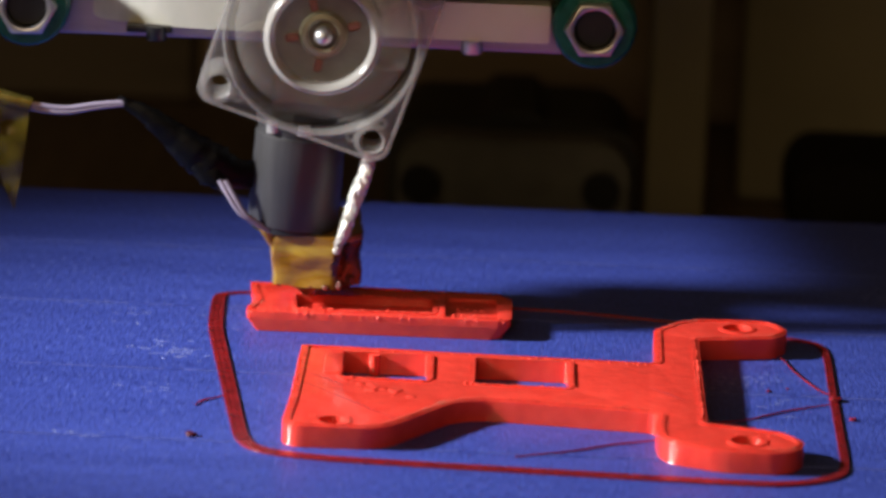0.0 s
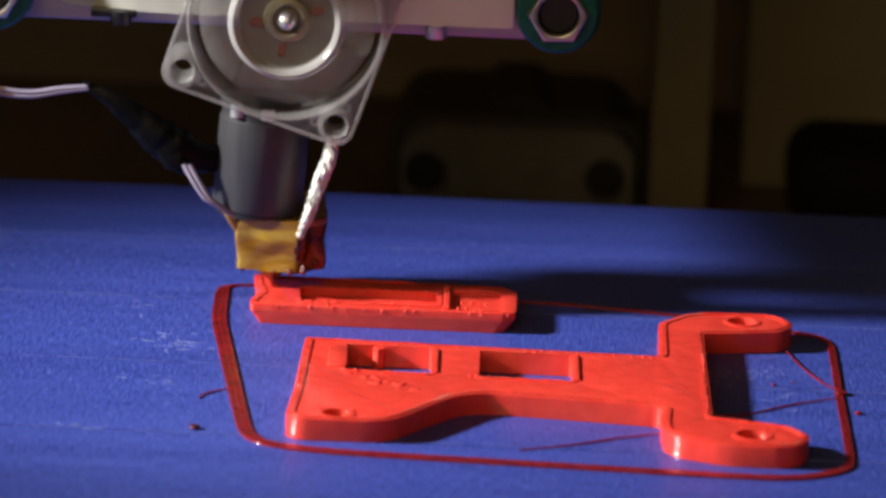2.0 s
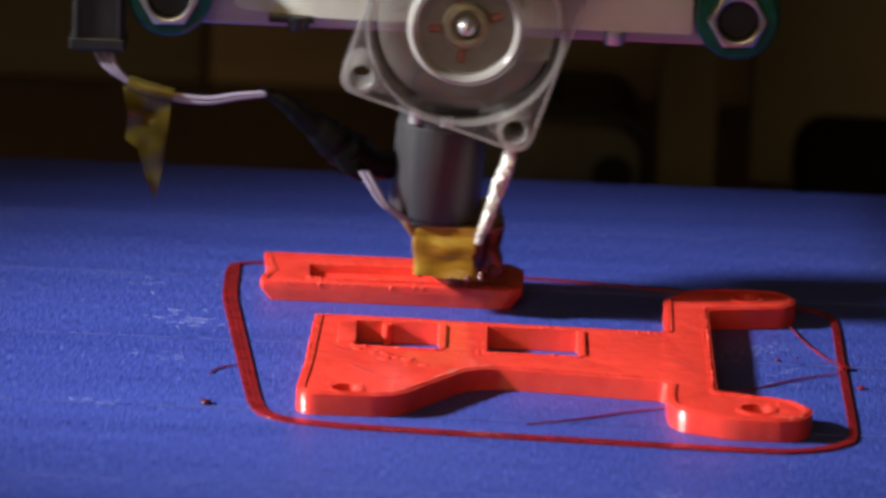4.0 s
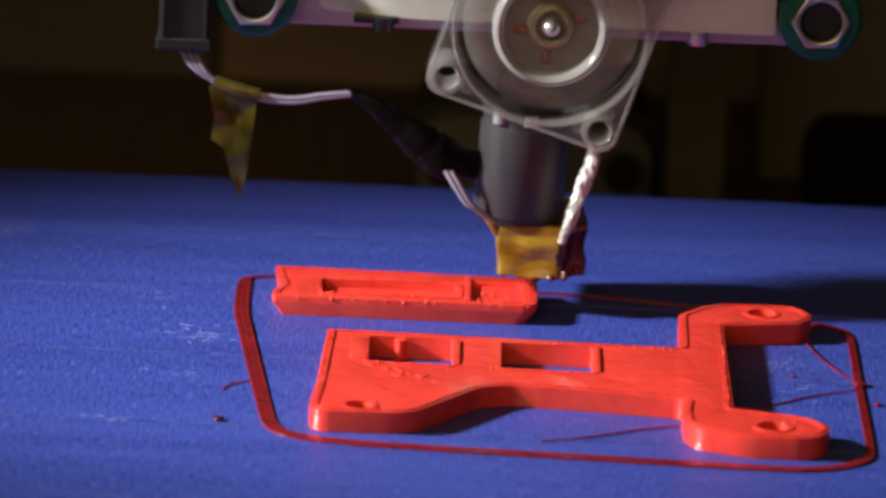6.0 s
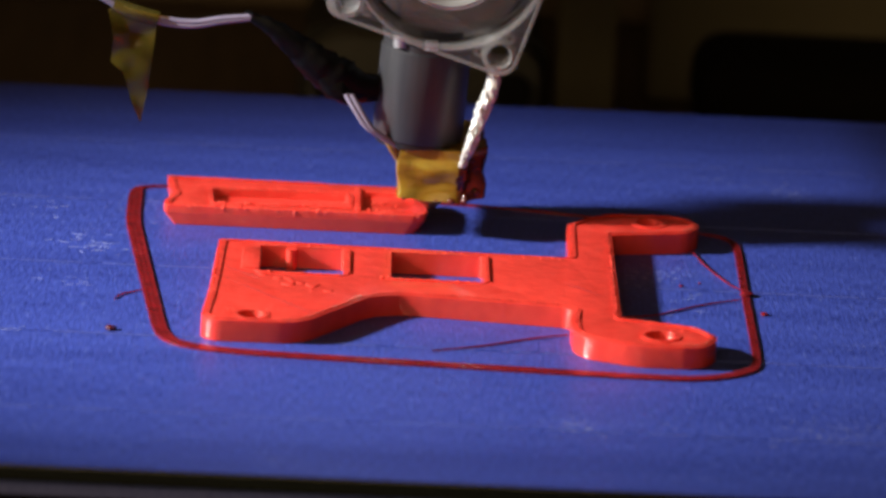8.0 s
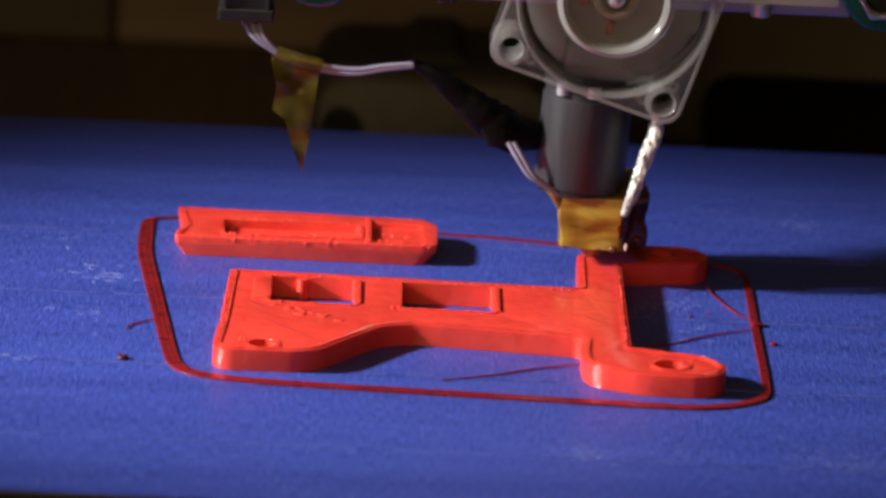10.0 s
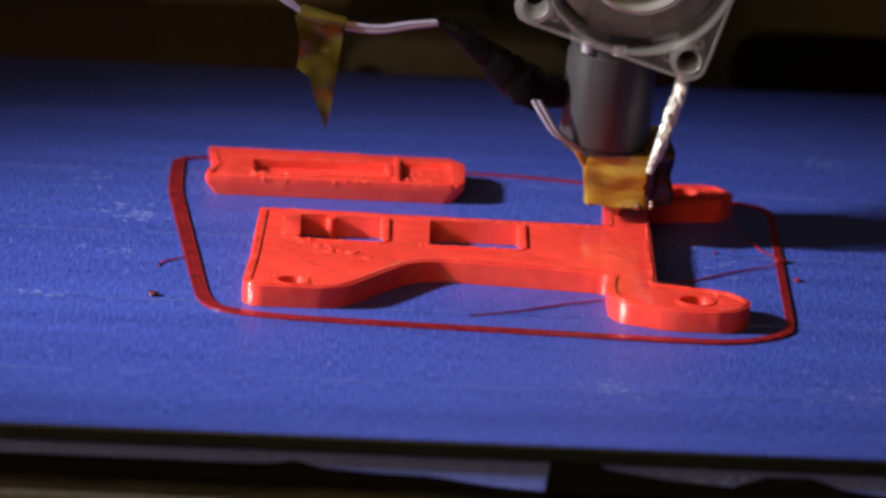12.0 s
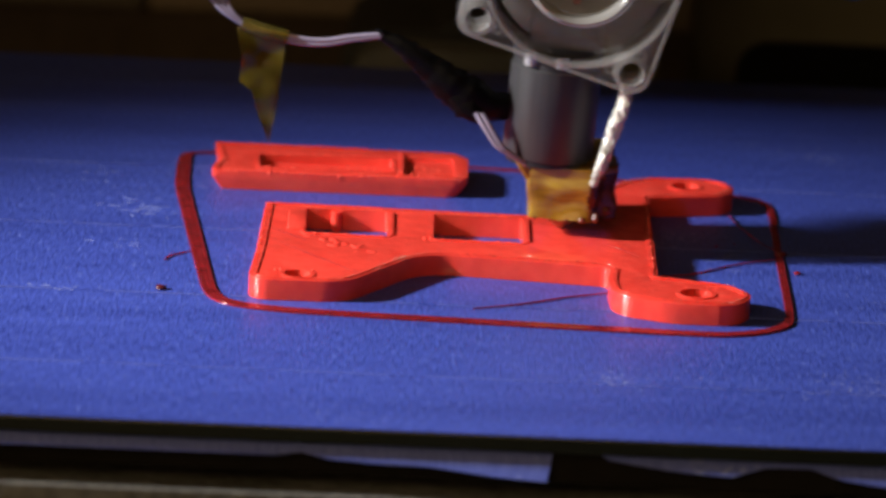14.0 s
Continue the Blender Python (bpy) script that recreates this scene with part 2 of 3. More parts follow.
# One panel in two tones, darker and brighter.
WOOD = surface("panel_wood_darker", (0.05, 0.038, 0.025), (0.095, 0.073, 0.05), 0.6, 0.0, 18, (1, 1, 6), 0.3, 0.001)
WOOD_BRIGHTER = surface("panel_wood_brighter", (0.13, 0.095, 0.06), (0.23, 0.17, 0.11), 0.6, 0.0, 18, (1, 1, 6), 0.3, 0.001)
OLIVE = surface("olive_board", (0.13, 0.115, 0.07), (0.22, 0.195, 0.12), 0.65, 0.0, 20)
FRAME_GREY = surface("grey_bracket", (0.1, 0.1, 0.09), (0.17, 0.168, 0.15), 0.5, 0.0, 120)
WALL = surface("room_wall_paint", (0.16, 0.13, 0.1), (0.22, 0.18, 0.14), 0.85, 0.0, 6)
TABLE = surface("table_wood", (0.06, 0.04, 0.025), (0.12, 0.085, 0.055), 0.5, 0.0, 30, (8, 1, 1), 0.2)

# ================= building blocks =================


def mesh_object(name, bm, material, smooth=None):
    bmesh.ops.recalc_face_normals(bm, faces=bm.faces)
    me = bpy.data.meshes.new(name)
    bm.to_mesh(me)
    bm.free()
    me.materials.append(material)
    if smooth is not None:
        me.polygons.foreach_set("use_smooth", [True] * len(me.polygons))
        me.set_sharp_from_angle(angle=radians(smooth))
    return new(name, me)


def part(name, bm, material, parent, label="", smooth=None):
    ob = mesh_object(name, bm, material, smooth)
    ob.parent = parent
    if label:
        tagged(ob, label)
    return ob


def thing(name, label, category, group="", kind=""):
    return tagged(new(name), label, category, group, kind)


def box(x0, x1, y0, y1, z0, z1, r=0.3, seg=2, bm=None):
    """A box in millimetres with rounded edges."""
    one = bmesh.new()
    bmesh.ops.create_cube(one, size=1.0)
    for v in one.verts:
        v.co = Vector(((x0 + x1) / 2 + v.co.x * (x1 - x0), (y0 + y1) / 2 + v.co.y * (y1 - y0), (z0 + z1) / 2 + v.co.z * (z1 - z0))) * MM
    if r:
        bmesh.ops.bevel(one, geom=one.edges[:], offset=r * MM, segments=seg, affect="EDGES", profile=0.5)
    return join(bm, one)


def join(bm, one):
    if bm is None:
        return one
    me = bpy.data.meshes.new("scrap")
    one.to_mesh(me)
    one.free()
    bm.from_mesh(me)
    bpy.data.meshes.remove(me)
    return bm


def fillet(corners, steps=6):
    """An outline in millimetres from corners (x, y, radius)."""
    out, n = [], len(corners)
    for i, (x, y, r) in enumerate(corners):
        p, a, b = Vector((x, y)), Vector(corners[i - 1][:2]), Vector(corners[(i + 1) % n][:2])
        u, v = (a - p), (b - p)
        turn = u.angle(v)
        d = r / math.tan(turn / 2) if r else 0
        d = min(d, u.length * 0.49, v.length * 0.49)
        if d < 0.02:
            out.append((x, y))
            continue
        r2 = d * math.tan(turn / 2)
        u.normalize(), v.normalize()
        mid = p + (u + v).normalized() * (r2 / math.sin(turn / 2))
        s, e = p + u * d - mid, p + v * d - mid
        whole = s.angle_signed(e)
        for k in range(steps + 1):
            w = s.copy()
            w.rotate(Matrix.Rotation(-whole * k / steps, 2))
            out.append(tuple(mid + w))
    return out


def circle(cx, cy, r, n=32):
    return [(cx + r * math.cos(2 * math.pi * k / n), cy + r * math.sin(2 * math.pi * k / n)) for k in range(n)]


def slab(outline, z0, z1, holes=(), r=0.2, bm=None, seg=2):
    """An outline with holes, in millimetres, raised from z0 to z1; its upper edges rounded by r."""
    one = bmesh.new()
    edges = []
    for ring in (outline, *holes):
        vs = [one.verts.new((x * MM, y * MM, z0 * MM)) for x, y in ring]
        edges += [one.edges.new((vs[k], vs[(k + 1) % len(vs)])) for k in range(len(vs))]
    bmesh.ops.triangle_fill(one, use_beauty=True, use_dissolve=False, edges=edges)
    flat = one.faces[:]
    if not flat:
        raise ValueError("outline does not close")
    up = bmesh.ops.extrude_face_region(one, geom=flat)
    top = [g for g in up["geom"] if isinstance(g, bmesh.types.BMVert)]
    for v in top:
        v.co.z = z1 * MM
    if r:
        tops = set(top)
        rim = [e for e in one.edges if e.verts[0] in tops and e.verts[1] in tops
               and any(abs(f.normal.z) < 0.5 or f.calc_center_median().z < (z1 - 0.01) * MM for f in e.link_faces)
               and any(f.calc_center_median().z > (z1 - 0.01) * MM for f in e.link_faces)]
        bmesh.ops.bevel(one, geom=rim, offset=r * MM, segments=seg, affect="EDGES", profile=0.5, clamp_overlap=True)
    return join(bm, one)


def turned(profile, n=40, cx=0.0, cy=0.0, bm=None, axis="z"):
    """A body of revolution in millimetres from (radius, height) pairs; closed where the radius is 0."""
    one = bmesh.new()
    rings = []
    for rad, h in profile:
        if rad <= 0.0:
            rings.append([one.verts.new((cx * MM, cy * MM, h * MM))])
        else:
            rings.append([one.verts.new(((cx + rad * math.cos(2 * math.pi * k / n)) * MM, (cy + rad * math.sin(2 * math.pi * k / n)) * MM, h * MM)) for k in range(n)])
    for a, b in zip(rings, rings[1:]):
        for k in range(n):
            j = (k + 1) % n
            if len(a) == 1 and len(b) == 1:
                continue
            if len(a) == 1:
                one.faces.new((a[0], b[k], b[j]))
            elif len(b) == 1:
                one.faces.new((a[k], a[j], b[0]))
            else:
                one.faces.new((a[k], a[j], b[j], b[k]))
    if axis == "y":
        bmesh.ops.rotate(one, verts=one.verts, matrix=Matrix.Rotation(radians(90), 3, "X"))
    return join(bm, one)


def smooth_line(points, n=8):
    """Catmull-Rom through points, in millimetres."""
    p = [Vector(q) for q in points]
    p = [p[0] * 2 - p[1]] + p + [p[-1] * 2 - p[-2]]
    out = []
    for i in range(1, len(p) - 2):
        for k in range(n):
            t = k / n
            out.append(0.5 * (2 * p[i] + (p[i + 1] - p[i - 1]) * t + (2 * p[i - 1] - 5 * p[i] + 4 * p[i + 1] - p[i + 2]) * t * t
                              + (3 * p[i] - p[i - 1] - 3 * p[i + 1] + p[i + 2]) * t * t * t))
    return out + [p[-2]]


def tube(points, radii, n=10, squash=1.0, rough=0.0, bm=None):
    """A tube along points in millimetres. squash flattens it front to back."""
    one = bmesh.new()
    rings = []
    m = len(points)
    for i, p in enumerate(points):
        along = (points[min(i + 1, m - 1)] - points[max(i - 1, 0)]).normalized()
        side = along.cross(Vector((0, 1, 0)))
        side = side.normalized() if side.length > 1e-4 else Vector((1, 0, 0))
        other = side.cross(along).normalized()
        s = i / (m - 1) * (len(radii) - 1)
        k = min(int(s), len(radii) - 2)
        rad = radii[k] + (radii[k + 1] - radii[k]) * (s - k)
        ring = []
        for j in range(n):
            a = 2 * math.pi * j / n
            rr = rad * (1 + rough * (random.random() - 0.5))
            ring.append(one.verts.new((p + side * rr * math.cos(a) + other * rr * squash * math.sin(a)) * MM))
        rings.append(ring)
    for a, b in zip(rings, rings[1:]):
        for j in range(n):
            one.faces.new((a[j], a[(j + 1) % n], b[(j + 1) % n], b[j]))
    one.faces.new(rings[0])
    one.faces.new(rings[-1])
    return join(bm, one)


# ================= the room =================


def room():
    for name, dims in (("floor", (-1600, 1600, -2400, 1200, -800, -750)), ("ceiling", (-1600, 1600, -2400, 1200, 1650, 1700)),
                       ("wall_north", (-1600, 1600, 1150, 1200, -750, 1650)), ("wall_south", (-1600, 1600, -2400, -2350, -750, 1650)),
                       ("wall_west", (-1600, -1550, -2350, 1150, -750, 1650)), ("wall_east", (1550, 1600, -2350, 1150, -750, 1650))):
        label = "plain wooden floor of the dim room" if name == "floor" else "plain painted %s of the dim room" % name.split("_")[0]
        tagged(mesh_object(name, box(*dims, r=0), TABLE if name == "floor" else WALL), label, name.split("_")[0], kind="structure")
    table = thing("work_table", "dark wooden work table under the printer", "table")
    part("tabletop", box(-800, 800, -500, 450, -64, -34, 3), TABLE, table)
    for x in (-760, 760):
        for y in (-460, 410):
            part("leg", box(x - 30, x + 30, y - 30, y + 30, -750, -64, 3), TABLE, table)


def backdrop_things():
    bracket = thing("motor_bracket", "grey rounded motor bracket with two dark bolts", "bracket")
    part("plate", slab(fillet([(-6.5, -34, 0.5), (48, -34, 0.5), (48, -9.6, 8), (-6.5, -9.6, 8)]), 0, 10, r=1.0), FRAME_GREY, bracket).matrix_basis = pose(0, 0.21, 0, 90)
    for x in (-1.2, 41.4):
        part("bolt", turned([(0, 0), (3.4, 0), (3.4, 2), (4.6, 2.2), (4.6, 4), (0, 4)], 6 * 4), BLACK, bracket, "dark bolt head").matrix_basis = pose(x * MM, 0.2, -0.0202, 90)
    motor = thing("stepper_motor", "black stepper motor with a rounded top", "motor")
    part("body", slab(fillet([(-8, -34, 1), (49, -34, 1), (49, -8.5, 9), (28, -8.5, 3), (26, -6, 3), (16, -6, 3), (14, -8.5, 3), (-8, -8.5, 9)]), 0, 40, r=1.5), MOTOR_BLACK, motor).matrix_basis = pose(0, 0.256, 0, 90)
    part("end_plate", slab(fillet([(-9, -34, 1), (50, -34, 1), (50, -9, 6), (-9, -9, 6)]), 0, 3, r=0.6), MOTOR_BLACK, motor).matrix_basis = pose(0, 0.2145, 0, 90)
    part("cable_hump", turned([(0, -8), (7, -8), (7, 8), (0, 8)], 24), MOTOR_BLACK, motor, smooth=40).matrix_basis = pose(0.021, 0.236, -0.0125, 90)
    post = thing("frame_post", "dark brown upright post of the printer frame", "post")
    part("post", box(52, 66, 205, 225, -34, 320, 1), OLIVE, post)
    slat = thing("frame_board", "dark upright wooden board behind the printer", "board")
    part("board", box(76, 240, 250, 262, -34, 330, 1.5), OLIVE, slat)
    case = thing("power_box", "black box behind the printer bed", "box")
    part("case", box(86, 190, 200, 246, -34, -13, 8, 5), DULL_BLACK, case, smooth=60)
    part("lid", box(89, 187, 198.6, 245, -30, -15.5, 5, 4), DULL_BLACK, case, smooth=60)
    panel = thing("back_panel", "dark brown wooden panel standing behind the printer", "panel")
    for k in range(7):
        # The panel's brighter right side is put into the plank colour.
        part("plank", box(-420 + k * 120, -301 + k * 120, 330 + (k % 2), 345, -34, 420, 1.5), WOOD if k < 3 else WOOD_BRIGHTER, panel)


def gantry():
    g = thing("x_axis", "steel guide rods of the horizontal axis between two posts", "rail")
    for z, y in ((121, 62), (148, 62)):
        part("rod", turned([(0, -640), (4, -640), (4, 640), (0, 640)], 20), STEEL, g).matrix_basis = pose(0, y * MM, z * MM, 0, 90, 0)
    # Unseen beam, placed so that its shadow darkens the back of the bed.
    part("beam", box(-640, 640, 40, 120, 165, 188, 2), BLACK, g, "unseen black beam added to shade the back of the bed")
    for x in (-640, 640):
        part("post", box(x - 12, x + 12, 40, 120, -34, 190, 1), BLACK, g)


room()
backdrop_things()
gantry()

# ================= the bed =================
SEAMS = (-146.0, -112.2, -64.9, -17.6, 29.7, 77.0, 122.0)


def print_bed():
    bed = thing("print_bed", "glass print bed covered with strips of blue masking tape", "print bed")
    part("glass_plate", box(-135, 140, -145.6, 121.8, -3.2, -0.36, 0.25), GLASS_EDGE, bed, "dark glass plate")
    part("seam_layer", box(-134.6, 139.6, -145.2, 121.4, -0.355, -0.24, 0), SEAM, bed, "pale layer under the gaps between the strips")
    for k, (y0, y1) in enumerate(zip(SEAMS, SEAMS[1:])):
        gap = 0.22
        part("tape_strip", box(-135 - (k % 2) * 0.6, 140, y0 + gap, y1 - gap, -0.235, -0.02 * (k % 2), 0.08), TAPE, bed)
    # Pale broken lines laid along the seams.
    for y in SEAMS[1:-1]:
        edge = bmesh.new()
        x = -135.0
        while x < 139:
            run = random.uniform(3, 22)
            box(x, min(x + run, 139.5), y - random.uniform(0.08, 0.2), y + random.uniform(0.1, 0.24), -0.2, 0.03, 0, bm=edge)
            x += run + random.uniform(0.3, 7)
        part("tape_edge", edge, SEAM, bed, "pale broken line between two strips")
    scuffs = bmesh.new()
    for cx, cy, sx, sy, n in ((-46, -4, 5, 7, 34), (-50, -31, 4, 3, 9), (68, -25, 6, 12, 10), (-62, -64, 8, 2, 8), (-55, 20, 9, 8, 8)):
        for _ in range(n):
            x, y = random.gauss(cx, sx * 0.6), random.gauss(cy, sy * 0.6)
            w, turn = random.uniform(0.5, 2.6), random.gauss(0, 0.5)
            one = box(-w / 2, w / 2, -random.uniform(0.05, 0.16), random.uniform(0.05, 0.16), -0.1, 0.012, 0)
            bmesh.ops.rotate(one, verts=one.verts, matrix=Matrix.Rotation(turn, 3, "Z"))
            bmesh.ops.translate(one, verts=one.verts, vec=(x * MM, y * MM, 0))
            join(scuffs, one)
    tagged(part("tape_scuff", scuffs, SCUFF, bed, "pale scuffs scraped into the tape"), kind="stuff")
    part("lower_plate", box(-133, 138, -143.5, 119, -9.5, -3.3, 0.3), DULL_BLACK, bed, "black plate under the glass")
    lip = [(-134, -3.4), (-14, -3.4), (34, -3.4), (33, -9.2), (24, -8.6), (12, -7.2), (2, -7.0), (-6, -6.6), (-11, -5.4), (-16, -6.2), (-60, -6.2), (-134, -6.8)]
    ob = part("folded_tape", slab(lip, 0, 0.25, r=0.05), TAPE_BRIGHTENED, bed, "tape end folded over the front edge")
    ob.matrix_basis = pose(0, -143.8 * MM, -3.4 * MM, 58) @ pose(0, 3.4 * MM, 0)
    lip = [(42, -3.4), (138, -3.4), (138, -10), (100, -8.2), (86, -6.6), (80, -4.6), (72, -4.8), (66, -6.8), (54, -6.0), (44, -4.6)]
    ob = part("folded_tape", slab(lip, 0, 0.25, r=0.05), TAPE_BRIGHTENED, bed, "tape end folded over the front edge")
    ob.matrix_basis = pose(0, -143.8 * MM, -3.4 * MM, 58) @ pose(0, 3.4 * MM, 0)
    front = [(-134, -34), (-16, -34), (-16, -19.5), (60, -19.5), (60, -34), (138, -34), (138, -12.5), (-134, -12.5)]
    ob = part("carrier_board", slab(front, 0, 266, r=0.8), CARRIER, bed, "speckled grey carrier board")
    ob.matrix_basis = pose(0, 120 * MM, 0, 90)
    for x in (-110, 0, 110):
        for y in (-120, 95):
            part("spacer", turned([(0, -12.5), (5, -12.5), (5, -9.4), (0, -9.4)], 16, x, y), BLACK, bed)
    return bed


def wrench_part():
    outline = fillet([
        (-21.5, -10.8, 0.8), (46.8, -13.2, 1.0), (47.2, 11.0, 6), (54.0, 20.6, 10), (71.0, 21.6, 6), (74.4, 14.0, 5), (71.0, 8.4, 4),
        (55.9, 4.8, 0.4), (55.7, -53.4, 0.5), (69.5, -57.2, 5), (73.8, -64.0, 5), (70.4, -71.6, 7), (58.0, -71.6, 14), (46.6, -67.0, 9),
        (46.0, -56.5, 1.2), (46.9, -48.2, 2.6), (10.0, -43.9, 10), (-4.5, -66.4, 9), (-23.5, -67.0, 4), (-22.4, -47.0, 12)], 10)
    holes = [
        fillet([(-13.3, -15.0, 0.6), (2.9, -15.2, 0.6), (3.1, -33.2, 0.6), (-13.3, -32.6, 0.6)], 3),
        fillet([(12.2, -15.6, 0.6), (29.8, -15.8, 0.6), (30.0, -34.0, 0.6), (12.2, -33.6, 0.6)], 3)]
    w = thing("wrench_part", "red printed flat part with a forked end and two windows", "printed part")
    part("plate", slab(outline, 0.02, 4.2, holes + [circle(-14, -62.6, 2.6, 20), circle(62.6, -64.6, 3.0, 22), circle(63.8, 14.6, 2.8, 20)], r=1.1, seg=4), RED, w, smooth=50)
    fine = dense(outline, 0.8)
    rim = slab(shrunk(fine, 0.75), 4.0, 4.4, [shrunk(fine, 1.5)], r=0.2)
    part("outer_wall", beaded(rim, 4.2), RED, w, "raised outer bead of the last layer", smooth=35)
    for hole in holes:
        ring = dense(hole, 0.8)
        grown = [(x - dx, y - dy) for (x, y), (dx, dy) in zip(ring, inset(ring, 0.9))]
        part("window_wall", beaded(slab(grown, 4.0, 4.38, [ring], r=0.12), 4.2), RED, w, smooth=35)
    dots([((-20, -12.3), (46, -14.6), 4.1), ((-13, -14.6), (3, -14.8), 4.3), ((12.4, -15.2), (29.8, -15.4), 4.3), ((10, -33.9), (30, -34.4), 4.35), ((-12, -33.4), (3, -33.8), 4.35),
          ((56.8, -54.8), (68.6, -58.2), 4.08), ((58, -69.6), (70, -68.9), 4.0), ((50, -66.6), (58, -69.8), 3.9), ((46.6, -62), (49, -66), 3.8), ((12, -43.4), (45, -47.2), 4.0), ((59, -61), (67, -61), 4.4), ((56.6, 6.2), (69.6, 9.6), 4.08),
          ((60, 18.6), (70, 17.6), 4.15), ((55.3, 2), (55.1, -50), 4.35), ((-22, -50), (-21.4, -14), 4.35), ((-19, -60), (-10, -60), 4.35), ((-22, -65.6), (-14, -66.2), 3.9)], 1.4, 0.22, w)
    part("window_post", turned([(0, 0.05), (1.1, 0.05), (1.1, 4.1), (0, 4.1)], 14, -7.2, -15.6), RED, w, smooth=35)
    part("window_step", box(-16.8, -12.9, -31.0, -17.5, 3.6, 4.75, 0.5, 3), RED, w, smooth=60)
    part("window_step", box(3.2, 4.4, -32.0, -16.0, 4.1, 4.6, 0.2), RED, w)
    part("window_step", box(30.1, 31.3, -33.2, -16.2, 4.1, 4.6, 0.2), RED, w)
    for cx, cy, rr in ((-14, -62.6, 2.6), (62.6, -64.6, 3.0), (63.8, 14.6, 2.8)):
        part("hole_rim", turned([(rr, 4.0), (rr, 4.42), (rr + 0.9, 4.42), (rr + 0.9, 4.0)], 22, cx, cy), RED, w, smooth=35)
    # Surface grooves drawn as thin lines, their shade put into a darker red.
    for pts in ([(-19.5, -38.0, 4.18), (-11, -49, 4.18), (-1.4, -61.0, 4.18)], [(-20.0, -30.0, 4.18), (-16.0, -34.5, 4.18), (-12.5, -38.5, 4.18)], [(45.5, -31.0, 4.18), (49.0, -35.0, 4.18), (52.5, -39.5, 4.18)]):
        part("groove_dark_line", tube(smooth_line(pts), [0.06, 0.16, 0.06], 6), THIN_RED, w, smooth=60)
    for k in range(16):
        bm = bmesh.new()
        bmesh.ops.create_icosphere(bm, subdivisions=2, radius=random.uniform(0.25, 0.75) * MM)
        u = random.random()
        at = Vector((-11 + 11 * u + random.uniform(-1.5, 1.5), -36.5 - 7 * u + random.uniform(-2.2, 2.2), 4.2)) * MM
        for v in bm.verts:
            v.co = Vector((v.co.x * 1.5, v.co.y * 1.2, v.co.z * 0.3)) + at
        part("blob", bm, RED, w, smooth=60)
    return w


def beaded(bm, top, lift=0.1, side=0.05):
    """Makes the upper edge of a laid bead uneven."""
    for v in bm.verts:
        if v.co.z > top * MM:
            v.co += Vector((random.uniform(-side, side), random.uniform(-side, side), random.uniform(-lift, lift))) * MM
    return bm


def dense(ring, step):
    out = []
    for k, a in enumerate(ring):
        c = ring[(k + 1) % len(ring)]
        n = max(1, round(math.dist(a, c) / step))
        out += [(a[0] + (c[0] - a[0]) * i / n, a[1] + (c[1] - a[1]) * i / n) for i in range(n)]
    return out


def inset(ring, d):
    """How far each corner moves to the inside of a ring by d millimetres."""
    n = len(ring)
    area = sum(ring[k][0] * ring[(k + 1) % n][1] - ring[(k + 1) % n][0] * ring[k][1] for k in range(n))
    s = 1 if area > 0 else -1
    out = []
    for k in range(n):
        a, b, c = Vector(ring[k - 1]), Vector(ring[k]), Vector(ring[(k + 1) % n])
        u, v = (b - a), (c - b)
        if u.length < 1e-6 or v.length < 1e-6:
            u = v = (c - a)
        n1, n2 = Vector((-u.y, u.x)).normalized() * s, Vector((-v.y, v.x)).normalized() * s
        m = (n1 + n2).normalized() if (n1 + n2).length > 1e-6 else n1
        out.append(tuple(m * d / max(0.5, m.dot(n1))))
    return out


def shrunk(ring, d):
    return [(x + dx, y + dy) for (x, y), (dx, dy) in zip(ring, inset(ring, d))]


